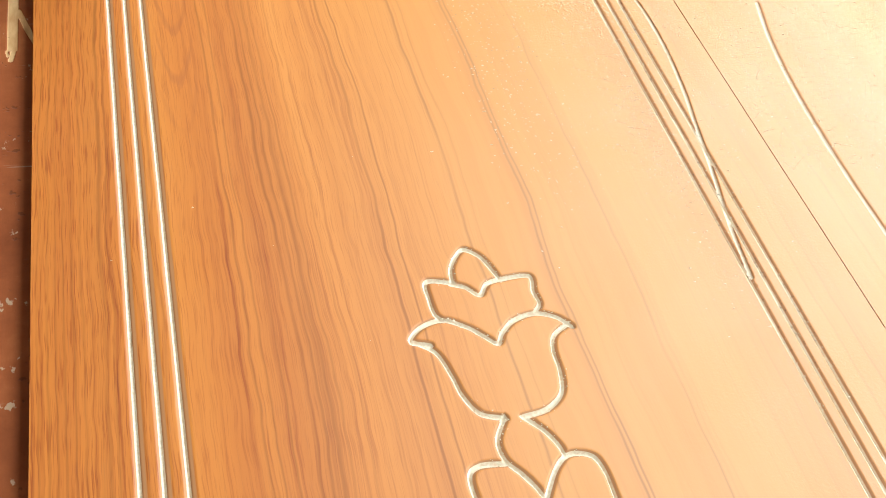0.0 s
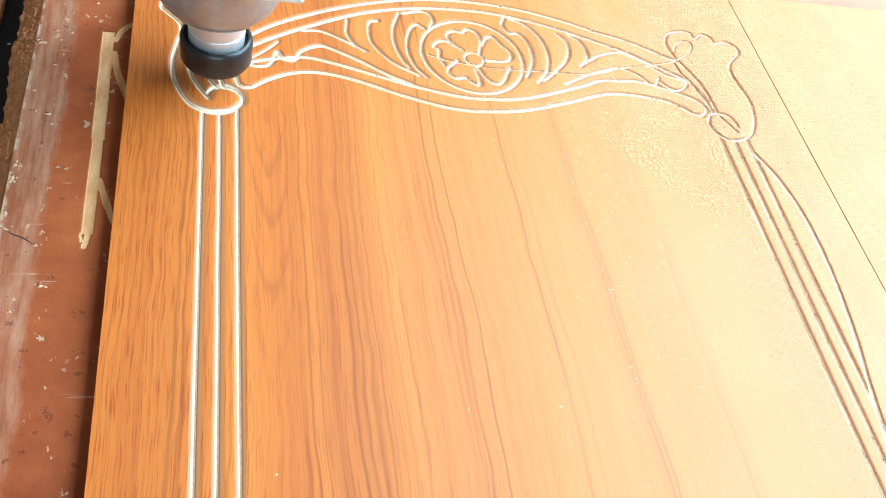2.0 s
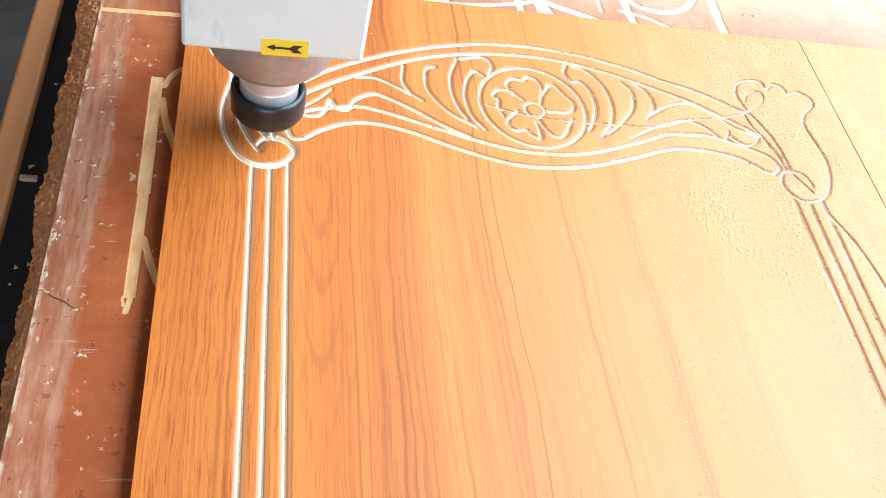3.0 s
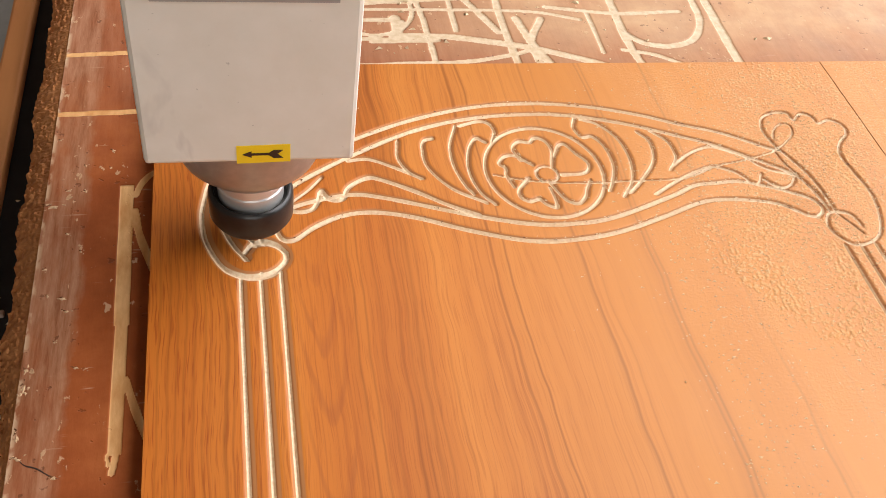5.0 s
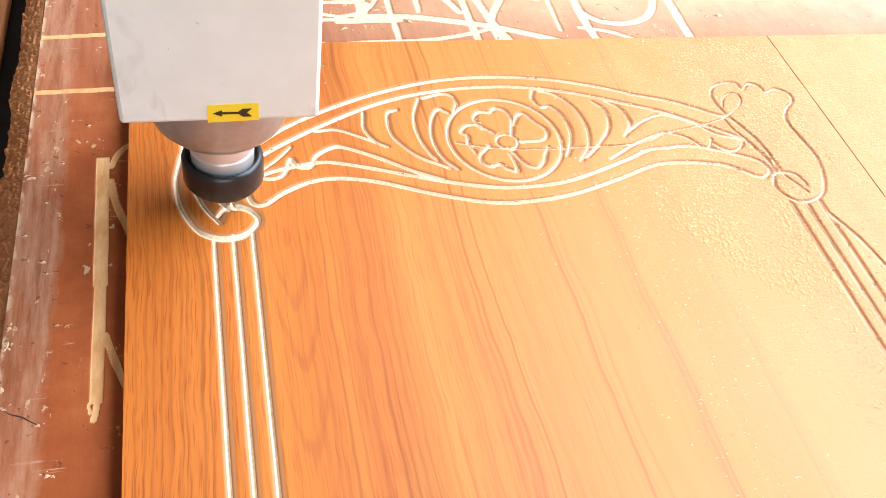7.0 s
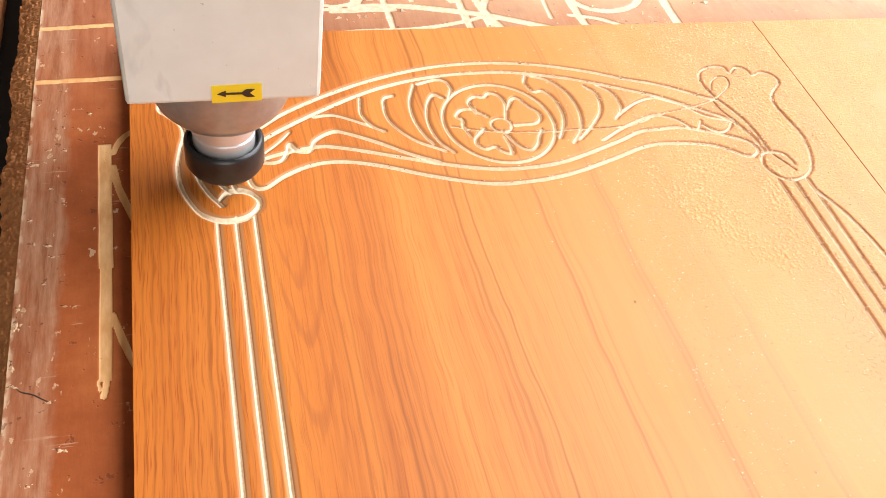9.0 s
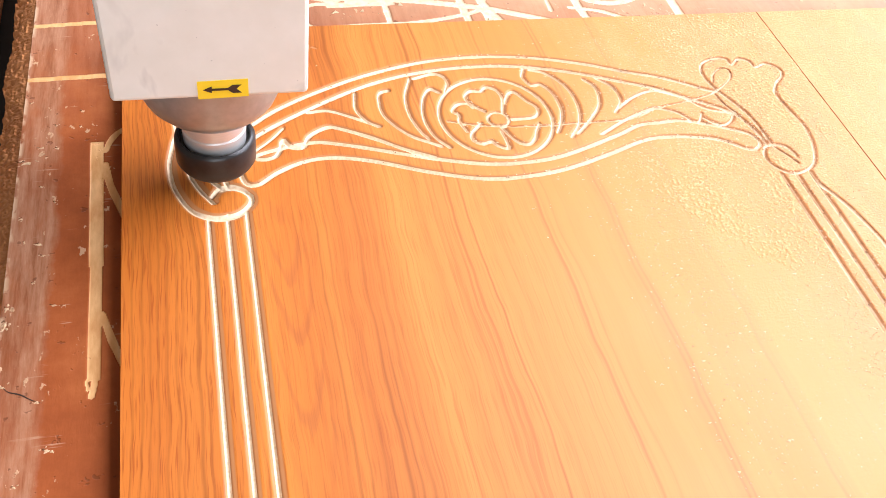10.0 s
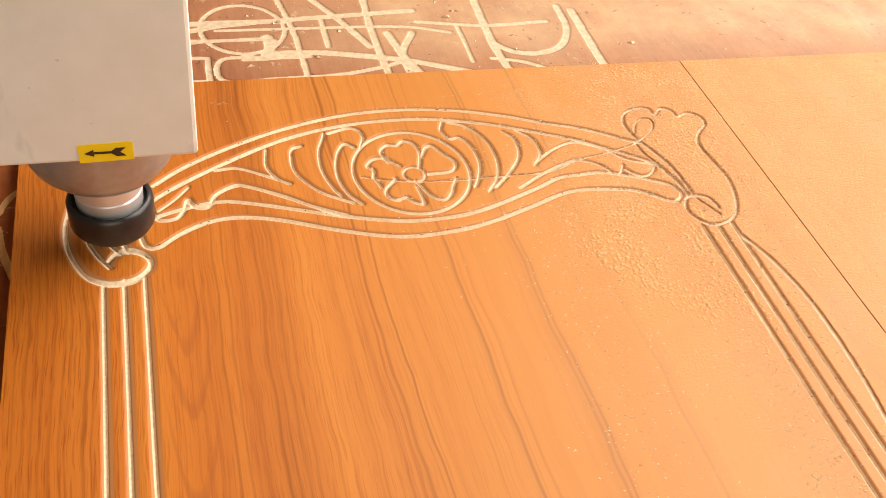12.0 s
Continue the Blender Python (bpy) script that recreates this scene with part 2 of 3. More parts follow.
ALU = plain("cast_aluminium", (0.36, 0.36, 0.35), (0.50, 0.50, 0.48), 120, 0.34, 0.65, 0.06)
STEEL = plain("turned_steel", (0.66, 0.64, 0.61), (0.78, 0.76, 0.73), 80, 0.36, 0.55, 0.03, (1, 1, 30))


def smudged_paint():
    """Off-white enamel with greasy grey smudges and a little dust."""
    n = Nodes("grey_white_paint", 0.42)
    p = n.coords()
    base = n.ramp(n.noise(p, 40, 4), [(0.3, (0.76, 0.720, 0.62)), (0.7, (0.82, 0.780, 0.69))])
    smear = n.math("MULTIPLY", n.span(n.noise(n.coords((1, 1, 0.6)), 26, 4, 0.6, 0.4), 0.55, 0.75), n.span(n.axis(p, 2), 0.24, 0.13, 0.2, 1.0))
    col = n.mix(n.math("MULTIPLY", smear, 0.75), base, (0.40, 0.36, 0.31))
    spots = n.span(n.noise(p, 240, 2, 0.5), 0.72, 0.76)
    col = n.mix(n.math("MULTIPLY", spots, 0.5), col, (0.30, 0.26, 0.22))
    n.bump(n.noise(p, 300, 3), 0.05, 0.0005)
    return n.done(col, n.span(n.noise(p, 30, 3), 0.3, 0.7, 0.35, 0.55))


PAINT = smudged_paint()
YELLOW = plain("yellow_vinyl", (0.90, 0.62, 0.012), (0.95, 0.68, 0.02), 60, 0.4)
INK = plain("brown_black_ink", (0.03, 0.015, 0.01), (0.05, 0.025, 0.015), 90, 0.5)
PLATE = plain("dark_plate", (0.03, 0.025, 0.025), (0.09, 0.08, 0.075), 110, 0.4)
GREYRIM = plain("grey_plate_rim", (0.34, 0.31, 0.29), (0.42, 0.39, 0.36), 60, 0.45)
CLIP = plain("pink_plastic", (0.52, 0.36, 0.28), (0.62, 0.45, 0.36), 90, 0.5)
ORANGE = plain("orange_vinyl", (0.75, 0.30, 0.01), (0.82, 0.36, 0.02), 60, 0.4)
# kept dark so that the unseen walls bounce little light
PLASTER = plain("dark_plaster", (0.13, 0.092, 0.062), (0.21, 0.155, 0.105), 14, 0.9)
CEMENT = plain("cement_floor", (0.17, 0.15, 0.13), (0.28, 0.25, 0.21), 10, 0.85)
TIMBER = plain("raw_timber", (0.33, 0.115, 0.028), (0.46, 0.18, 0.05), 60, 0.7, 0.0, 0.2, (1, 0.08, 1))

# ---- mesh helpers ----


def part(name, bm, material, parent=None, label="", smooth=False):
    me = bpy.data.meshes.new(name)
    bm.to_mesh(me)
    bm.free()
    me.materials.append(material)
    if smooth:
        me.shade_smooth()
        me.set_sharp_from_angle(angle=radians(38))
    ob = new(name, me)
    if parent:
        ob.parent = parent
    return tagged(ob, label) if label else ob


def box(x0, x1, y0, y1, z0, z1, bevel=0.0, segs=2):
    bm = bmesh.new()
    bmesh.ops.create_cube(bm, size=1, matrix=Matrix.Translation(((x0 + x1) / 2, (y0 + y1) / 2, (z0 + z1) / 2)) @ Matrix.Diagonal((x1 - x0, y1 - y0, z1 - z0, 1)))
    if bevel:
        bmesh.ops.bevel(bm, geom=bm.edges[:], offset=bevel, segments=segs, affect="EDGES", profile=0.5)
    return bm


def lathe(profile, n=64):
    """A turned solid about z from (radius, height) pairs."""
    bm = bmesh.new()
    rings = [[bm.verts.new((r * math.cos(2 * math.pi * k / n), r * math.sin(2 * math.pi * k / n), z)) for k in range(n)] for r, z in profile]
    for a, b in zip(rings, rings[1:]):
        for k in range(n):
            bm.faces.new((a[k], a[(k + 1) % n], b[(k + 1) % n], b[k]))
    bm.faces.new(rings[0][::-1])
    bm.faces.new(rings[-1])
    bmesh.ops.recalc_face_normals(bm, faces=bm.faces[:])
    return bm


def curve(points, closed=False, step=0.6):
    """A smooth line through control points (millimetres)."""
    p = [np.array(q, float) for q in points]
    if len(p) == 2:
        n = max(2, int(np.linalg.norm(p[1] - p[0]) / step / 8))
        return np.array([p[0] + (p[1] - p[0]) * k / n for k in range(n + 1)])
    ext = [p[-1], *p, p[0], p[1]] if closed else [2 * p[0] - p[1], *p, 2 * p[-1] - p[-2]]
    out = []
    for a, b, c, d in zip(ext, ext[1:], ext[2:], ext[3:]):
        n = max(2, int(np.linalg.norm(c - b) / step / 2))
        for k in range(n):
            t = k / n
            out.append(0.5 * (2 * b + (c - a) * t + (2 * a - 5 * b + 4 * c - d) * t * t + (3 * b - a - 3 * c + d) * t ** 3))
    out.append(p[0] if closed else p[-1])
    return np.array(out)


def carve(xs, ys, strokes, rough=0.1, seed=3):
    """Depths (mm) of a grid of places after the cutter has followed every stroke: (line, half width, depth, flat bottom share, end shape, share of lopsidedness)."""
    rng = np.random.default_rng(seed)
    z = np.zeros((len(ys), len(xs)))
    for line, half, depth, flat, *skew in strokes:
        lop = skew.pop() if len(skew) == 2 else 0.0
        wob = np.convolve(rng.normal(0, 1, len(line) + 8), np.ones(9) / 9, "valid")[: len(line)] * rough * 2
        for (a, b, w) in zip(line, line[1:], wob):
            h = half * (1 + w)
            x0, x1 = np.searchsorted(xs, (min(a[0], b[0]) - h, max(a[0], b[0]) + h))
            y0, y1 = np.searchsorted(ys, (min(a[1], b[1]) - h, max(a[1], b[1]) + h))
            if x1 <= x0 or y1 <= y0:
                continue
            gx, gy = xs[x0:x1][None, :], ys[y0:y1][:, None]
            d = b - a
            t = np.clip(((gx - a[0]) * d[0] + (gy - a[1]) * d[1]) / max(d @ d, 1e-9), 0, 1)
            dist = np.hypot(gx - a[0] - t * d[0], gy - a[1] - t * d[1])
            deep = depth * (1 - 0.28 * min(1, max(0, (a[0] - 80) / 80))) if depth > 2 else depth  # part filled with flour on the dusty half
            cut = -deep * np.clip((1 - dist / h) / (1 - flat), 0, 1)
            if lop:
                # steep wall and bottom on the low-x side; shallow chamfer shows brown like a shaded wall
                nx, ny = np.array((d[1], -d[0])) / max(math.hypot(*d), 1e-9)
                nx, ny = (nx, ny) if nx >= 0 else (-nx, -ny)
                off = 0.5 + 0.5 * ((gx - a[0] - t * d[0]) * nx + (gy - a[1] - t * d[1]) * ny) / h
                k = min(1.0, 1.25 * lop * nx)
                cut = (1 - k) * cut - k * deep * np.interp(off, (0, 0.39, 0.50, 1), (0, 1, 0.30, 0)) * (dist < h)
            if skew and skew[0] == "square":
                run = ((gx - a[0]) * d[0] + (gy - a[1]) * d[1]) / max(d @ d, 1e-9)
                cut = cut * (run > -0.004) * (run < 1.004)
            z[y0:y1, x0:x1] = np.minimum(z[y0:y1, x0:x1], cut)
    return z


def sheet(name, xs, ys, z, top, thick, material):
    """A board whose upper face is the carved grid, with sides and an underside. Millimetres in, metres out."""
    ny, nx = z.shape
    gx, gy = np.meshgrid(xs, ys)
    co = np.stack([gx, gy, z + top], -1).reshape(-1, 3)
    i = np.arange(nx * ny).reshape(ny, nx)
    quads = np.stack([i[:-1, :-1], i[:-1, 1:], i[1:, 1:], i[1:, :-1]], -1).reshape(-1, 4)
    rim = np.concatenate([i[0, :], i[1:, -1], i[-1, -2::-1], i[-2:0:-1, 0]])
    low = co[rim].copy()
    low[:, 2] = top - thick
    k = np.arange(len(rim)) + len(co)
    sides = np.stack([rim, k, np.roll(k, -1), np.roll(rim, -1)], -1)
    co = np.concatenate([co, low]) / 1000
    me = bpy.data.meshes.new(name)
    faces = np.concatenate([quads, sides])
    me.vertices.add(len(co))
    me.vertices.foreach_set("co", co.ravel())
    me.loops.add(faces.size)
    me.loops.foreach_set("vertex_index", faces.ravel().astype(np.int32))
    me.polygons.add(len(faces))
    me.polygons.foreach_set("loop_start", np.arange(0, faces.size, 4, dtype=np.int32))
    me.update(calc_edges=True)
    me.validate()
    me.shade_smooth()
    me.set_sharp_from_angle(angle=radians(60))
    me.materials.append(material)
    return new(name, me)


# ---- the carved door panels ----
LEFT, SEAM, TOP, FOOT, THICK = -303.5, 305.5, 139.5, -760.0, 12.0

ARCS = [
    [(-207, 7), (-182, 27), (-145, 48), (-101, 67), (-50, 81), (0, 85), (50, 80), (95, 68), (130, 54), (159, 44), (182, 32), (197, 23), (209, 18)],
    [(-219, -21), (-196, 0), (-152, 28), (-103, 53), (-53, 67), (0, 71), (40, 67), (84, 55), (124, 39), (152, 27), (174, 13), (191, 2), (209, -11), (216, -26), (220, -42), (221, -53)],
]
LOWER = [
    [(-219, -45), (-216, -35), (-198, -25), (-163, -17), (-135, -22), (-73, -43), (-31, -54), (0, -56), (38, -51), (92, -31), (116, -20), (135, -18), (156, -17), (179, -24), (197, -32), (210, -39), (216, -47), (215, -54), (209, -59)],
    [(-219, -45), (-215, -58), (-206, -60), (-190, -48), (-169, -38), (-146, -36), (-116, -43), (-76, -59), (-35, -71), (0, -72), (38, -66), (80, -52), (108, -41), (127, -37), (153, -38), (177, -43), (191, -51), (200, -58), (208, -60)],
]
SCALLOP = [(-210, -21), (-204, -32), (-192, -31), (-186, -22), (-183, -13), (-177, -21), (-168, -21), (-162, -9), (-148, 0), (-137, -2), (-112, -16), (-90, -31), (-68, -43)]
SPIKE = [(-205, -22), (-193, -11), (-182, 2)]
LEAVES = [
    [(-160, 20), (-144, 21), (-126, 12), (-105, -2)],
    [(-118, 40), (-120, 21), (-114, 6), (-106, -2)],
    [(-90, 43), (-96, 41), (-99, 32), (-98, 10), (-83, -14), (-60, -30)],
    [(-68, 57), (-76, 34), (-77, 10), (-72, -11), (-68, -19)],
    [(-47, 38), (-54, 42), (-62, 28), (-66, 5), (-62, -18), (-53, -32)],
    [(-64, 58), (-48, 63), (-39, 60), (-36, 50), (-40, 39)],
]
LEAVES_RIGHT = [
    [(37, 64), (33, 53), (37, 41), (46, 41), (53, 30), (55, 9), (49, -11), (43, -22)],
    [(42, 63), (56, 56), (68, 37), (71, 12), (65, -12), (53, -29)],
    [(88, 45), (95, 33), (91, 11), (76, -9), (60, -25)],
    [(100, 46), (111, 33), (112, 14), (102, -1)],
    [(107, 4), (113, 9), (128, 19), (146, 25), (160, 20), (173, 12), (182, 1), (192, -6), (206, -11), (207, -16), (201, -23), (193, -26), (185, -22), (180, -16)],
    [(80, -28), (105, -13), (124, -4), (139, 1), (149, -2), (158, -7), (163, -13), (167, -19), (171, -21), (175, -18), (179, -11)],
]
PETALS = [
    [(-22, 16), (-25, 29), (-19, 37), (-10, 36), (-4, 41), (4, 37), (7, 25), (3, 8)],
    [(8, 20), (14, 31), (20, 32), (27, 20), (33, 12), (33, 4), (26, -2), (8, -3)],
    [(29, -12), (25, -19), (21, -28), (13, -35), (4, -30), (-4, -11)],
    [(-5, -18), (-4, -28), (-5, -38), (-12, -35), (-17, -29), (-25, -31), (-31, -26), (-30, -17), (-21, -7)],
    [(-34, -14), (-37, -2), (-36, 6), (-40, 12), (-34, 20), (-25, 20), (-14, 10)],
]
SCROLL = [
    [(-257, 50), (-268, 52), (-277, 47), (-279, 38), (-273, 30), (-264, 18), (-262, 4), (-265, -11), (-268, -32), (-266, -55), (-258, -76), (-249, -87), (-237, -92), (-223, -90), (-214, -82), (-212, -73), (-217, -65), (-226, -61), (-234, -63), (-238, -68)],
    [(-258, 47), (-251, 33), (-248, 16), (-250, -3), (-254, -25), (-254, -43), (-248, -60), (-240, -74)],
    [(-258, 56), (-250, 61), (-240, 61), (-233, 48), (-230, 27), (-233, 4), (-239, -14), (-242, -32), (-239, -50), (-233, -60)],
    [(-237, 60), (-229, 66), (-218, 65), (-210, 51), (-208, 35), (-212, 12), (-220, -4), (-226, -19), (-229, -37), (-229, -52), (-227, -60)],
]
OUTLINE_RIGHT = [
    [(226, -53), (225, -35), (222, -14), (215, 5), (208, 21), (204, 38), (205, 50), (211, 61), (224, 67), (237, 66), (240, 57), (250, 65), (259, 61), (262, 52), (274, 56), (284, 49), (283, 38), (270, 25), (263, 10), (265, -12), (268, -35), (264, -58), (254, -79), (241, -89), (225, -91), (215, -82), (212, -72), (215, -62), (221, -56), (230, -56), (237, -59), (240, -65), (241, -71)],
]
STRAY = [
    [(209, 33), (215, 45), (225, 52), (232, 49), (230, 39), (220, 29), (202, 17), (184, 11), (165, 6), (142, 1), (111, -11), (62, -13), (14, -13), (-19, -9), (-48, -1)],
    [(244, -105), (257, -140), (264, -185), (263, -244), (256, -303), (248, -345), (237, -405), (224, -468), (217, -520)],
]
THIN_RIGHT = [[(203, 16), (206, 0), (212, -12)], [(225, -57), (231, -67), (238, -80)]]
NICKS = [[(-155, 108), (-151, 109)], [(-150, 106), (-147, 107)], [(-145, 108), (-142, 106)]]
LOTUS = [
    [(-22, -496), (-20, -483), (-12, -471), (-5, -467), (5, -475), (10, -486), (14, -497)],
    [(-22, -496), (-41, -493), (-43, -508), (-42, -521), (-38, -527)],
    [(-24, -497), (-14, -501), (-5, -509), (3, -500), (16, -497), (37, -497), (36, -511), (37, -522), (31, -529)],
    [(-52, -546), (-64, -541), (-55, -531), (-38, -527), (-22, -535), (-12, -544), (-4, -551), (2, -543), (13, -534), (30, -530), (45, -535), (54, -544)],
    [(-62, -542), (-49, -553), (-43, -572), (-40, -587), (-32, -602), (-17, -608)],
    [(52, -542), (39, -550), (34, -562), (33, -580), (28, -596), (14, -606), (-4, -609)],
    [(-17, -608), (-26, -623), (-25, -637), (-17, -648), (-10, -660), (-5, -674)],
    [(-4, -609), (7, -621), (13, -632), (15, -640)],
    [(-8, -668), (6, -648), (18, -640), (32, -643), (37, -652), (38, -668), (36, -684), (22, -706)],
    [(-44, -700), (-50, -668), (-51, -645), (-43, -638), (-26, -639)],
]

W = 3.0
strokes = [(curve(c), W, 3.4, 0.05, "round", 0.5) for c in ARCS + LOWER]
strokes += [(curve(SCALLOP), W, 3.4, 0.05, "round", 0.5), (curve(SPIKE), 2.2, 2.0, 0.1)]
strokes += [(curve(c), 2.8, 3.0, 0.05, "round", 0.7) for c in LEAVES + LEAVES_RIGHT]
strokes += [(curve(c), 2.8, 3.0, 0.05, "round", 0.7) for c in PETALS]
strokes += [(curve([(-5 + 48 * math.cos(a), 2 + 51 * math.sin(a)) for a in np.linspace(0, 2 * math.pi, 25)[:-1]], True), 2.7, 2.8, 0.1, "round", 0.6)]
strokes += [(curve([(-4.5 + 9 * math.cos(a), -2 + 9 * math.sin(a)) for a in np.linspace(0, 2 * math.pi, 9)[:-1]], True), 2.0, 2.0, 0.12)]
strokes += [(curve(c), 4.6, 3.1, 0.04, "round", 0.95) for c in SCROLL]
strokes += [(curve(c), 2.5, 3.0, 0.1, "round", 0.5) for c in OUTLINE_RIGHT]
strokes += [(curve(c), 1.5, 1.8, 0.2) for c in THIN_RIGHT]
strokes += [(curve(c), w, 1.7, 0.7) for c, w in zip(STRAY, (1.1, 2.1))]
strokes += [(curve(c), 3.0, 2.9, 0.1, "round", 0.6) for c in LOTUS]
strokes += [(curve(c), 0.9, 0.9, 0.3) for c in NICKS]
# the upright bars, cut a little lopsided
strokes += [(curve([(u, -92), (u - lean, FOOT + 30)]), w, d, 0.0, "round", lop) for u, lean, w, d, lop in
            ((-243.4, 0, 3.9, 2.5, 1.0), (-229.9, 0, 3.9, 2.5, 1.0), (-216.4, 0, 3.9, 2.5, 1.0), (243.6, 3, 2.8, 3.8, 0.5), (230.1, 3, 2.8, 3.8, 0.5), (216.6, 3, 2.8, 3.8, 0.5))]

xs = np.arange(LEFT, SEAM - 0.2, 0.85)
ys = np.arange(FOOT, TOP + 0.5, 0.95)
cut = carve(xs, ys, strokes, 0.05)


def smooth_noise(shape, passes, seed):
    """Unit-variance noise whose lumps grow with the number of smoothing passes."""
    f = np.random.default_rng(seed).normal(0, 1, shape)
    for _ in range(passes):
        f = (f + np.roll(f, 1, 0) + np.roll(f, 1, 1) + np.roll(f, (1, 1), (0, 1))) / 4
    return (f - f.mean()) / f.std()


def step(v):
    v = np.clip(v, 0, 1)
    return v * v * (3 - 2 * v)


def flour(xs, ys, seed):
    """Height (mm) of the granular flour that lies on the dusty corner of the board."""
    gx, gy = np.meshgrid(xs, ys)
    start = 52 + np.clip(-85 - gy, 0, 180) * 0.75
    low = step((gx - start) / 55) * (0.42 + 0.6 * step((gy + 330) / 240)) * np.where(gx > 222, 0.55, 1.0)
    high = step((gx - 95) / 110) * 0.8
    m = low + (high - low) * step((gy + 75) / 50)
    coarse = np.repeat(np.repeat(smooth_noise((len(ys) // 12 + 1, len(xs) // 12 + 1), 2, seed), 12, 0), 12, 1)[: len(ys), : len(xs)]
    for _ in range(2):
        coarse = sum(np.roll(coarse, (i, j), (0, 1)) for i in (-6, 0, 6) for j in (-6, 0, 6)) / 9
    m = m * (0.82 + 0.22 * coarse)
    grain = 0.9 * smooth_noise(gx.shape, 1, seed + 1) + 0.4 * smooth_noise(gx.shape, 4, seed + 2)
    return np.clip((grain - (2.25 - 2.75 * m)) * 0.27, 0, 0.8) * np.clip((m - 0.36) / 0.3, 0, 1)


relief = np.where(cut > -0.3, cut + flour(xs, ys, 21), cut)
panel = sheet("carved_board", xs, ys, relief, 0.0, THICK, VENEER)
tagged(panel, "teak-veneered door panel with freshly routed floral carving and grooves", "carved board", kind="thing")

xs2 = np.concatenate([np.arange(xs[-1] + 1.1, 440, 1.6), np.arange(440, 916, 20)])
ys2 = np.arange(FOOT, TOP + 0.6, 2.4)
far_strokes = [(curve([(404, -175), (388, -235), (375, -312), (368, -402), (366, -489), (366, -700)]), 2.6, 1.9, 0.5)]
panel2 = sheet("blank_board", xs2, ys2, carve(xs2, ys2, far_strokes, 0.05), 0.0, THICK, VENEER)
tagged(panel2, "dusty teak-veneered blank panel butted against the carved one", "wooden board", kind="thing")

# ---- machine bed with the traces of earlier jobs ----
old = []
for c, w in (
    ([(-203, 196), (-152, 194), (-153, 157), (-204, 158), (-203, 196)], 3.2), ([(-84, 192), (-138, 191), (-140, 157), (-89, 157), (-36, 159), (9, 169), (27, 176)], 3.0),
    ([(-174, 420), (-176, 120)], 6.0), ([(-200, 210), (-200, 120)], 4.2),
    ([(-262, 216), (-209, 230), (-167, 240), (-130, 249), (-75, 256), (-17, 261), (60, 268)], 4.2), ([(-300, 262), (-240, 264), (-172, 254), (-130, 254), (-75, 254)], 5.0),
    ([(-76, 300), (-67, 230), (-65, 120)], 3.2), ([(14, 310), (10, 226), (12, 120)], 4.0), ([(-44, 300), (-19, 254), (3, 204)], 4.0),
    ([(-99, 198), (-51, 197), (-9, 189), (28, 180), (60, 168), (100, 150), (130, 130)], 4.6), ([(-37, 255), (-38, 206)], 3.0),
    ([(-201, 330), (-204, 223), (-150, 222), (-90, 222), (-93, 200)], 3.0), ([(-93, 226), (-94, 200)], 5.5), ([(-240, 320), (-238, 120)], 4.4), ([(-266, 330), (-264, 216)], 3.0),
    ([(-58, 191), (-119, 189)], 3.0), ([(25, 226), (33, 183), (46, 145)], 4.6), ([(50, 226), (31, 183), (38, 120)], 4.0), ([(133, 300), (129, 183), (140, 120)], 4.6),
    ([(128, 205), (145, 187), (172, 182), (200, 194), (218, 226), (222, 270)], 4.0), ([(236, 260), (233, 158), (236, 120)], 5.2), ([(100, 240), (99, 172)], 2.4),
    ([(120, 176), (150, 168), (178, 150)], 3.0), ([(60, 246), (130, 236), (200, 240)], 3.2), ([(-140, 240), (-60, 240), (40, 238), (90, 225)], 2.6),
    ([(-323.5, 12), (-321.5, -117)], 5.2), ([(-321.5, -117), (-321, -212)], 4.4), ([(-319, -205), (-322, -224)], 2.2), ([(-325, -212), (-324.5, -219)], 1.2), ([(-317, 2), (-314, 12), (-309, 21), (-301, 28), (-290, 33)], 2.6), ([(-317, -14), (-313, -38), (-305, -64), (-296, -92)], 3.0),
    ([(-317, -160), (-308, -190), (-298, -215)], 2.6), ([(-381, 94), (-345, 95.5), (-295, 97)], 3.2), ([(-380, 170), (-300, 176)], 3.0),
):
    if c[0] in ((-323.5, 12), (-321.5, -117)):
        old.append((np.array(c, float), w, 1.0, 0.9, "square"))
        continue
    old.append((curve(c) if len(c) != 5 or c[0] != c[-1] else np.array(c, float), w, 0.95, 0.88))
old.append((curve([(-115 + 40 * math.cos(a), 242 + 43 * math.sin(a)) for a in np.linspace(0, 2 * math.pi, 13)[:-1]], True), 2.8, 0.95, 0.88))
old.append((np.array([(-204, 340), (-204, 224), (-92, 222)], float), 3.0, 0.95, 0.88))

bx = np.concatenate([np.arange(-379, -296, 0.7), np.arange(-295.5, 330, 1.2), np.arange(331, 1000, 25)])
by = np.concatenate([np.arange(-1000, -300, 25), np.arange(-299, 330, 1.0), np.arange(345, 1300, 25)])
bed = sheet("machine_bed", bx, by, carve(bx, by, old, 0.06), -THICK, 18.0, BED)
tagged(bed, "scarred brown film-faced plywood bed crossed by pale old router cuts", "workbench")



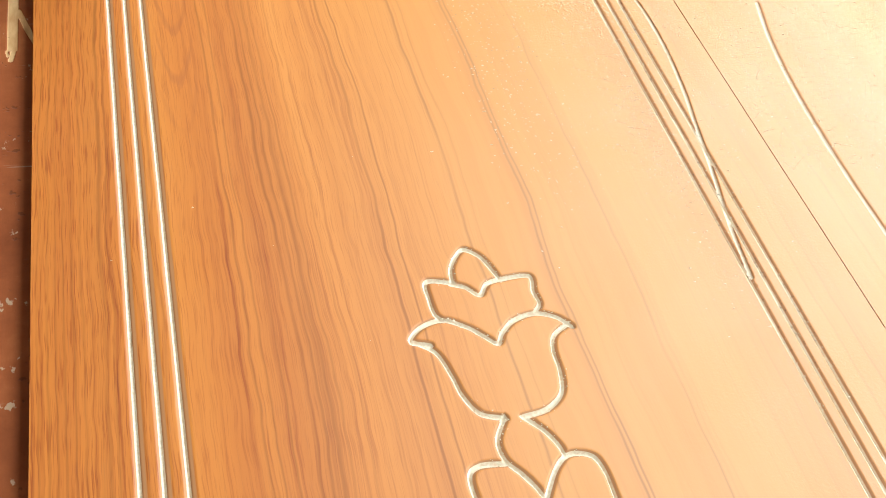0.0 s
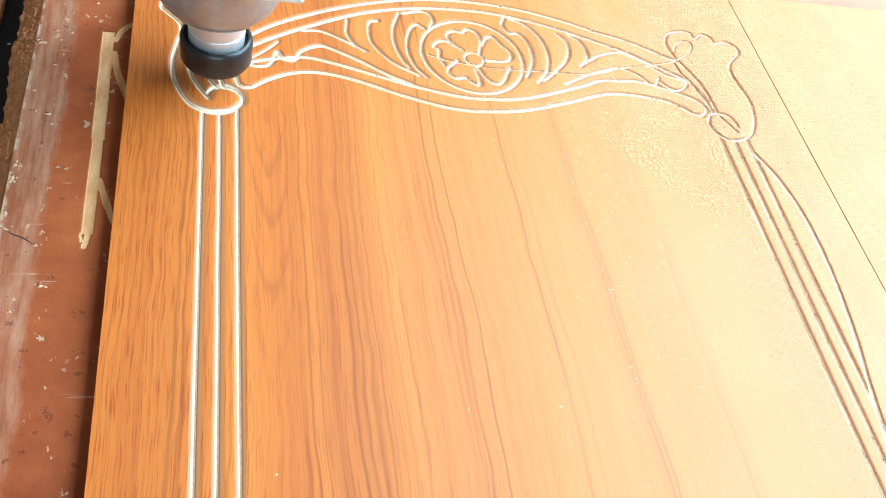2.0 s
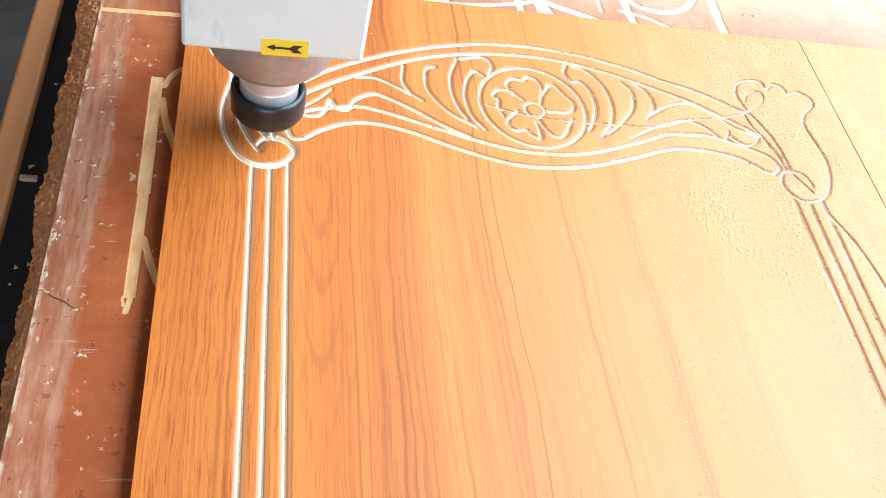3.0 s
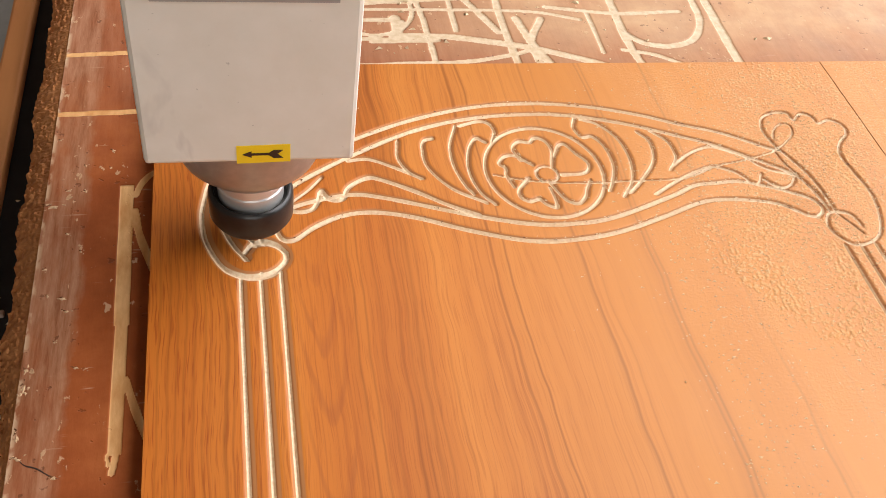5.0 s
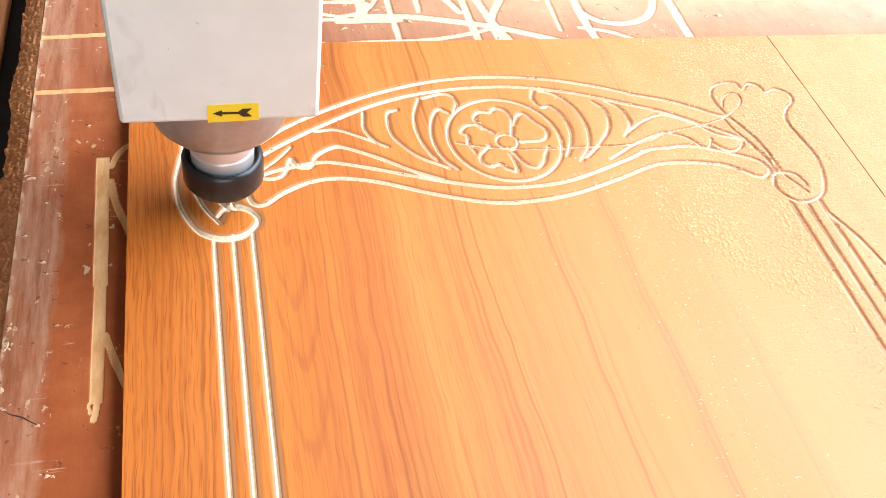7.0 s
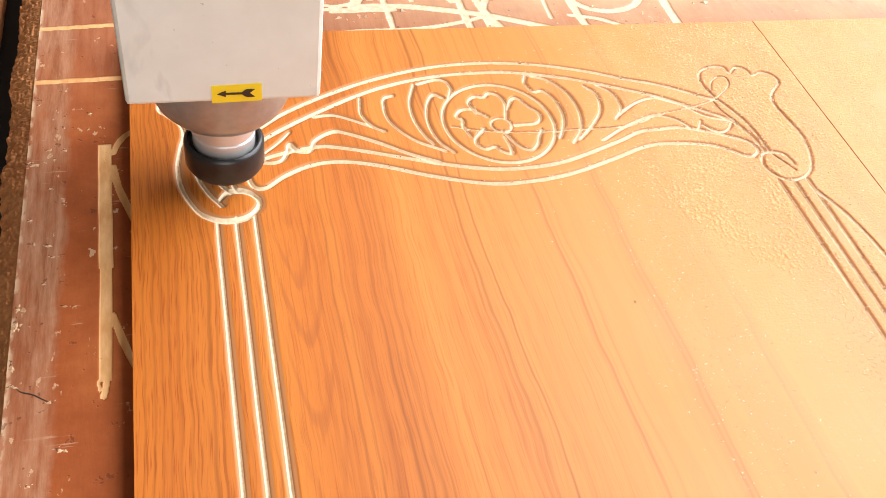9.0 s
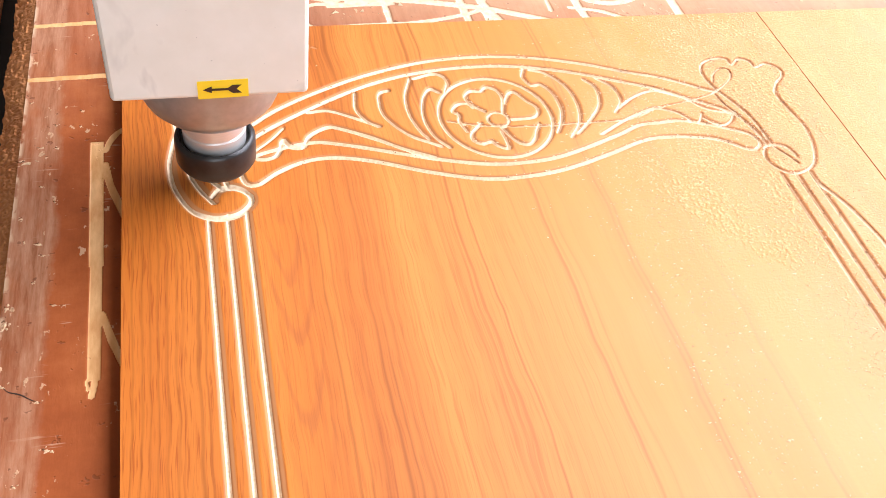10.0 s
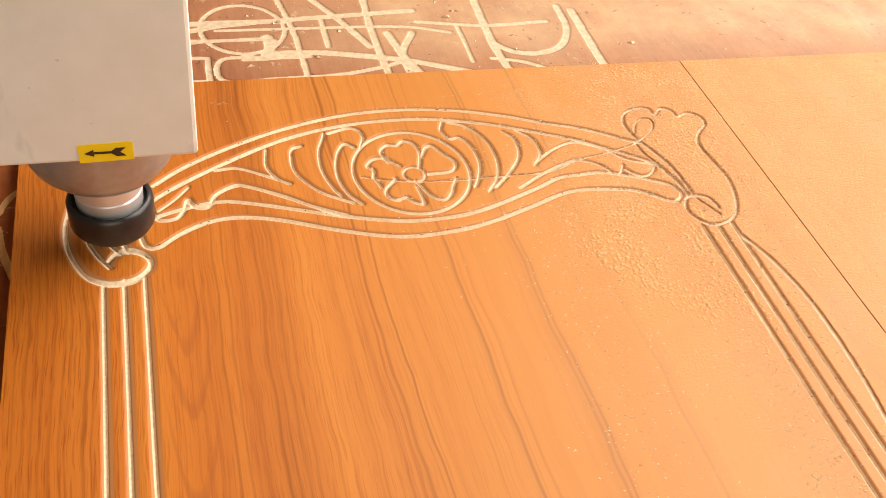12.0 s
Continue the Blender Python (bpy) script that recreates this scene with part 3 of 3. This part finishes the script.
def scar(cx, cy, sx, sy, seed):
    """A cluster of thin torn slivers of bare wood where the film has chipped off (mm)."""
    r = random.Random(seed)
    bm = bmesh.new()
    for i in range(r.randint(2, 5)):
        ox, oy = (0, 0) if i == 0 else (r.uniform(-1.3, 1.3) * sx, r.uniform(-1.6, 1.6) * sy)
        k = 0.8 if i == 0 else r.uniform(0.2, 0.5)
        turn = r.uniform(-0.5, 0.5)
        ring = []
        for m in range(13):
            a = 2 * math.pi * m / 13
            q = k * r.uniform(0.35, 1.1)
            x, y = sx * q * math.cos(a), sy * q * math.sin(a)
            ring.append(bm.verts.new(((cx + ox + x * math.cos(turn) - y * math.sin(turn)) / 1000, (cy + oy + x * math.sin(turn) + y * math.cos(turn)) / 1000, -0.01195)))
        mid = bm.verts.new(((cx + ox) / 1000, (cy + oy) / 1000, -0.0115))
        for a, b in zip(ring, ring[1:] + ring[:1]):
            bm.faces.new((a, b, mid))
    return bm


for k, (cx, cy, sx, sy) in enumerate((
    (-373, -8, 6, 2), (-364, 8, 3, 1.2), (-352, 7, 2.4, 1.4), (-361, -35, 2.2, 1.2), (-351, -52, 1.4, 1.4), (-373, -67, 2.2, 1.2), (-359, -93, 3.4, 1.8), (-356, -104, 2.8, 1.4), (-369, -90, 1.6, 1.2),
    (-361, -128, 1.8, 1.0), (-347, -149, 3.2, 1.0), (-341, -150, 2.0, 0.8), (-376, -162, 2.2, 4.0), (-376, -149, 2.0, 2.6), (-376, -196, 1.8, 4.0), (-374, -210, 4.2, 1.6), (-353, -224, 3.4, 1.4),
    (-346, -259, 2.8, 2.0), (-354, 34, 1.8, 1.2), (-335, 50, 3.0, 2.0), (-336, 31, 1.4, 1.6), (-374, 63, 2.0, 1.2), (-362, -280, 2.0, 1.2), (-370, -320, 1.6, 2.2))):
    spot = part("chipped_spot", scar(cx, cy, sx, sy, k), CHIPPED, bed, "pale chipped spot")
    part("pit", scar(cx - 0.5 * sx, cy + 0.9 * sy, 0.55 * sx, 0.6 * sy, k + 50), TORN, spot, "dark pit beside it")
crack = curve([(-374, -209), (-370, -214), (-363, -217), (-356, -222), (-350, -225)])
bm = bmesh.new()
pts = [(q[0], q[1], 0.5 * math.sin(math.pi * i / (len(crack) - 1)) + 0.12 * (i % 2)) for i, q in enumerate(crack)]
rows = [(bm.verts.new((x / 1000, (y - w) / 1000, -0.01185)), bm.verts.new((x / 1000, (y + w) / 1000, -0.01185))) for x, y, w in pts]
for a, b in zip(rows, rows[1:]):
    bm.faces.new((a[0], b[0], b[1], a[1]))
part("crack", bm, INK, bed, "dark crack in the film")

# ---- router spindle ----
AXIS = (-0.235, -0.050)
spindle = new("router_spindle")
spindle.location = (*AXIS, 0.0)
tagged(spindle, "air-cooled router spindle with off-white housing and black collet nut", "router")
R = 0.0585
part("housing", box(-R, R, -R, R, 0.120, 0.42, 0.0025, 2), PAINT, spindle, "off-white painted spindle housing")
part("nose", lathe([(0.001, 0.064), (0.0245, 0.064), (0.028, 0.0665), (0.037, 0.0735), (0.044, 0.082), (0.048, 0.092), (0.0495, 0.104), (0.0495, 0.1205)]), ALU, spindle, "rounded cast aluminium nose", True)
part("shaft_collar", lathe([(0.0205, 0.037), (0.0218, 0.038), (0.0222, 0.0500), (0.0214, 0.0510), (0.0214, 0.0525), (0.0226, 0.0535), (0.0240, 0.065)], 48), STEEL, spindle, "bright turned steel collar", True)
part("collet_nut", lathe([(0.004, 0.0165), (0.020, 0.0165), (0.0262, 0.019), (0.0284, 0.023), (0.0284, 0.040), (0.0274, 0.0425), (0.0258, 0.0435), (0.0246, 0.0425), (0.0241, 0.039), (0.001, 0.039)]), NUT, spindle, "black collet nut", True)
part("cutter", lathe([(0.0003, -0.0034), (0.0030, 0.0), (0.0030, 0.018)], 20), STEEL, spindle, "short steel engraving bit")


def flat_sign(points, thick):
    """A thin plate facing -y from an outline in x and z."""
    bm = bmesh.new()
    f = bm.faces.new([bm.verts.new((x, 0, z)) for x, z in points])
    ret = bmesh.ops.extrude_face_region(bm, geom=[f])
    bmesh.ops.translate(bm, verts=[v for v in ret["geom"] if isinstance(v, bmesh.types.BMVert)], vec=(0, -thick, 0))
    bmesh.ops.recalc_face_normals(bm, faces=bm.faces[:])
    return bm


sticker = part("sticker", flat_sign([(-0.008, 0.1197), (0.022, 0.1205), (0.022, 0.1335), (-0.008, 0.1327)], 0.0004), YELLOW, spindle, "yellow rotation sticker")
sticker.location = (0, -R, 0)
arrow = [(-0.0015 + u * 0.0185, 0.1266 + v * 0.0058) for u, v in ((-0.18, 0.0), (0.10, 0.42), (0.10, 0.14), (0.62, 0.14), (0.76, 0.52), (1.05, 0.52), (0.88, 0.02), (1.05, -0.50), (0.76, -0.50), (0.62, -0.12), (0.10, -0.12), (0.10, -0.40))]
arrow_ob = part("arrow", flat_sign(arrow, 0.0003), INK, sticker, "dark arrow")
arrow_ob.location = (0, -0.0005, 0)
plate = part("name_plate", flat_sign([(-0.045, 0.2265), (0.046, 0.2265), (0.046, 0.290), (-0.045, 0.290)], 0.0008), GREYRIM, spindle, "grey and black name plate")
plate.location = (0, -R, 0)
p2 = part("plate_field", flat_sign([(-0.042, 0.2315), (0.022, 0.2315), (0.022, 0.286), (-0.042, 0.286)], 0.0004), PLATE, plate)
p2.location = (0, -0.0009, 0)
p3 = part("warning_triangle", flat_sign([(0.028, 0.2345), (0.0425, 0.2305), (0.040, 0.252)], 0.0004), ORANGE, plate)
p3.location = (0, -0.0009, 0)

# ---- dust, chips and fibres ----


def grains(name, places, size, material, base, rng, flat=0.6):
    """Many loose crumbs, each a small uneven four-cornered lump lying on height base. Places in mm."""
    k = len(places)
    dirs = np.array([(1, 1, -0.45), (-1, 1, -0.3), (0.1, -1.2, -0.45), (0.1, 0.1, 1.0)])
    s = size(k)
    v = dirs[None] * (0.6 + 0.8 * rng.random((k, 4, 3)))
    a = rng.random(k) * 2 * math.pi
    ca, sa = np.cos(a)[:, None], np.sin(a)[:, None]
    vx, vy = v[..., 0] * ca - v[..., 1] * sa, v[..., 0] * sa + v[..., 1] * ca
    stretch = 1 + 1.2 * rng.random(k)[:, None] ** 3
    v = np.stack([vx * stretch, vy, v[..., 2] * flat], -1) * (s / 2)[:, None, None]
    v[..., 2] -= v[..., 2].min(1, keepdims=True)
    v[..., 0] += places[:, None, 0]
    v[..., 1] += places[:, None, 1]
    v[..., 2] += base
    co = v.reshape(-1, 3) / 1000
    f = (np.array([(0, 2, 1), (0, 1, 3), (1, 2, 3), (2, 0, 3)])[None] + 4 * np.arange(k)[:, None, None]).reshape(-1, 3)
    me = bpy.data.meshes.new(name)
    me.from_pydata(co.tolist(), [], f.tolist())
    me.materials.append(material)
    return new(name, me)


rng = np.random.default_rng(11)


def cloud(k, cx, cy, sx, sy):
    return np.stack([rng.normal(cx, sx, k), rng.normal(cy, sy, k)], -1)


# ---- sawdust on the boards and chips on the bed ----
spots = np.concatenate([cloud(3000, 215, 20, 60, 70), cloud(1500, 150, -80, 48, 46), cloud(700, 195, -200, 24, 110), cloud(1000, 262, -60, 26, 150), cloud(700, 196, -340, 13, 90), cloud(260, 82, -290, 22, 70),
                        np.stack([rng.uniform(60, 300, 420), rng.uniform(-420, 135, 420)], -1), np.stack([rng.uniform(-295, 40, 16), rng.uniform(-640, 135, 16)], -1)])
spots = spots[(spots[:, 0] < 303) & (spots[:, 1] < 136)]
on_face = cut[np.clip(np.searchsorted(ys, spots[:, 1]), 0, len(ys) - 1), np.clip(np.searchsorted(xs, spots[:, 0]), 0, len(xs) - 1)] > -0.2
dust = grains("sawdust", spots[on_face], lambda k: 0.6 + 1.2 * rng.random(k) ** 2, CRUMB, 0.0, rng, 0.45)
tagged(dust, "pale sawdust strewn over the carved panel", "sawdust", kind="stuff")
spots = np.stack([rng.uniform(309, 560, 6500), rng.uniform(-420, 137, 6500)], -1)
dust2 = grains("sawdust", spots, lambda k: 0.6 + 1.2 * rng.random(k) ** 2, CRUMB, 0.0, rng, 0.45)
tagged(dust2, "pale sawdust strewn over the blank panel", "sawdust", kind="stuff")
spots = np.stack([rng.uniform(304.9, 306.0, 1900), rng.uniform(-750, -235, 1900)], -1)
packed = grains("sawdust", spots, lambda k: 1.0 + 0.9 * rng.random(k), CRUMB, -0.95, rng, 0.5)
tagged(packed, "pale sawdust packed into the seam between two panels", "sawdust", kind="stuff")
heaps = cloud(46, 215, -20, 55, 90)
spots = np.concatenate([heaps[rng.integers(0, 46, 2200)] + rng.normal(0, 13, (2200, 2)), cloud(420, 84, -190, 24, 75)])
spots = spots[(spots[:, 0] < 303) & (spots[:, 1] < 136) & (spots[:, 0] > 60)]
dust3 = grains("sawdust", spots, lambda k: 0.4 + 0.8 * rng.random(k) ** 2, SPECK, 0.0, rng, 0.35)
tagged(dust3, "brown sawdust specks in loose drifts on the carved panel", "sawdust", kind="stuff")
# frayed crumbs along the cuts of the dusty half
edge = np.concatenate([line[(line[:, 0] > -40)] for line, *_ in strokes])
edge = edge[(edge[:, 1] > -640)]
pick = edge[rng.integers(0, len(edge), 4200)] + rng.normal(0, 2.2, (4200, 2))
bits = grains("wood_fray", pick, lambda k: 0.5 + 0.8 * rng.random(k) ** 2, DUST, -0.3, rng)
tagged(bits, "frayed wood crumbs along the routed lines", "sawdust", kind="stuff")
torn_at = np.concatenate([curve(c) for c in ARCS + LOWER])
torn_at = torn_at[rng.integers(0, len(torn_at), 950)]
rough_bars = np.stack([rng.choice((217.5, 231.0, 244.5), 480), rng.uniform(-600, -95, 480)], -1)
rough_bars[:, 0] -= 3 * (-95 - rough_bars[:, 1]) / 635
outline = np.concatenate([curve(c) for c in OUTLINE_RIGHT])
torn_at = np.concatenate([torn_at, rough_bars, outline[rng.integers(0, len(outline), 240)]])
torn_at = torn_at + rng.normal(0, 1.3, torn_at.shape)
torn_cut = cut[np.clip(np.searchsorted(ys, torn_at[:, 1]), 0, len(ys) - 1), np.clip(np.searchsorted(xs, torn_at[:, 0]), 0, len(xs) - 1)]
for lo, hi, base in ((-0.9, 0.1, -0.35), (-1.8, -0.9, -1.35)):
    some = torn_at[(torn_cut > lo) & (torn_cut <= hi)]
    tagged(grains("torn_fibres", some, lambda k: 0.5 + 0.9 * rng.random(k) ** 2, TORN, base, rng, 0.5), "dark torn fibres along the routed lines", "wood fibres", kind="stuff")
spots = np.concatenate([cloud(46, -268, 185, 20, 26), cloud(26, -250, 235, 30, 16), np.stack([rng.uniform(-300, 300, 60), rng.uniform(150, 300, 60)], -1)])
chips = grains("wood_chips", spots, lambda k: 1.4 + 3.4 * rng.random(k) ** 2.5, DUST, -12.0, rng, 0.7)
tagged(chips, "pale wood chips scattered on the bed", "wood chips", kind="stuff")


def fringe():
    """Frayed fibre edge hanging out beside the bed."""
    bm = bmesh.new()
    rows = []
    for i, y in enumerate(np.arange(-0.6, 0.6, 0.0016)):
        wide = 0.012 + 0.010 * max(0, min(1, (y + 0.3) / 0.35)) + 0.006 * noise.noise((3.1, y * 26, 0.4)) + 0.002 * noise.noise((1.7, y * 120, 2.0)) + 0.0016 * noise.noise((4.2, y * 430, 1.0))
        row = []
        for k in range(13):
            f = k / 12
            z = -0.0135 - 0.017 * f ** 1.3 + (0.0022 * noise.noise((f * 7, y * 150, 5.0)) + 0.0022 * noise.noise((f * 22, y * 420, 3.0))) * (0.3 + f)
            row.append(bm.verts.new((-0.3792 - wide * f, y, z)))
        row.append(bm.verts.new((-0.3792 - wide, y, -0.07)))
        rows.append(row)
    for a, b in zip(rows, rows[1:]):
        for k in range(13):
            bm.faces.new((a[k], a[k + 1], b[k + 1], b[k]))
    bmesh.ops.recalc_face_normals(bm, faces=bm.faces[:])
    return bm


tagged(part("fibre_fringe", fringe(), FLUFF), "frayed reddish fibre packed along the bed edge", "sawdust", kind="stuff")

# ---- under and beside the bed ----
ledge = part("bed_ledge", box(-0.3785, 0.99, -1.0, 1.29, -0.075, -0.0305, 0.002, 1), FLUFF)
tagged(ledge, "reddish lower board of the bed dusted with fibres", "board", kind="structure")
rail = part("machine_rail", box(-0.452, 1.06, -1.06, 1.36, -0.16, -0.0755, 0.004, 2), BLACK)
tagged(rail, "black steel frame carrying the bed", "machine frame")
for sx in (-0.41, 1.0):
    for sy in (-1.0, 1.28):
        leg = part("leg", box(sx - 0.04, sx + 0.04, sy - 0.04, sy + 0.04, -0.85, -0.1605, 0.004, 1), BLACK, rail)

# ---- workshop shell: unseen walls and ceiling, dark to hold back fill light ----


def wall(name, *b):
    return tagged(part(name, box(*b), PLASTER), "unseen dark brown wall added to hold back fill light", "wall", kind="structure")


floor = tagged(part("floor", box(-3, 2.40, -3.2, 4.2, -1.0, -0.85), CEMENT), "dusty cement workshop floor", "floor", kind="structure")
ceiling = tagged(part("ceiling", box(-3, 2.40, -3.2, 4.2, 3.7, 3.8), PLASTER), "unseen dark brown ceiling added to hold back fill light", "ceiling", kind="structure")
wall("wall_west", -3.15, -3.0, -3.2, 4.2, -0.85, 3.7)
wall("wall_north", -3.0, 2.40, 4.2, 4.35, -0.85, 3.7)
# side wall with its wide opening
wall("wall_east_low", 2.25, 2.40, -3.2, 4.2, -0.85, 0.45)
wall("wall_east_high", 2.25, 2.40, -3.2, 4.2, 3.35, 3.7)
wall("wall_east_south", 2.25, 2.40, -3.2, -1.7, 0.45, 3.35)
wall("wall_east_north", 2.25, 2.40, 2.7, 4.2, 0.45, 3.35)
# front wall with an opening added for daylight_front
wall("wall_south_left", -3.0, -1.25, -3.35, -3.2, -0.85, 3.7)
wall("wall_south_right", 0.65, 2.40, -3.35, -3.2, -0.85, 3.7)
wall("wall_south_high", -1.25, 0.65, -3.35, -3.2, 1.85, 3.7)

# ---- beside the machine ----
strip = part("timber_strip", box(-0.448, -0.427, -0.6, 1.3, -0.0755, -0.060, 0.003, 2), TIMBER)
tagged(strip, "orange-brown timber strip lying along the machine frame", "wooden strip")
clip = part("cable_clip", box(-0.4265, -0.4125, -0.0560, -0.0505, -0.0755, -0.0715, 0.0012, 2), CLIP)
tagged(clip, "small pale pink plastic clip on the black frame", "clip")
spots = np.array([(-420, -38), (-414, -143), (-405, -139), (-415, -158), (-409, -60), (-418, 64)], float)
flakes = grains("wood_flakes", spots, lambda k: 2.2 + 2.4 * rng.random(k), DUST, -75.5, rng, 0.4)
tagged(flakes, "pale wood flakes dropped on the black frame", "wood chips", kind="stuff")
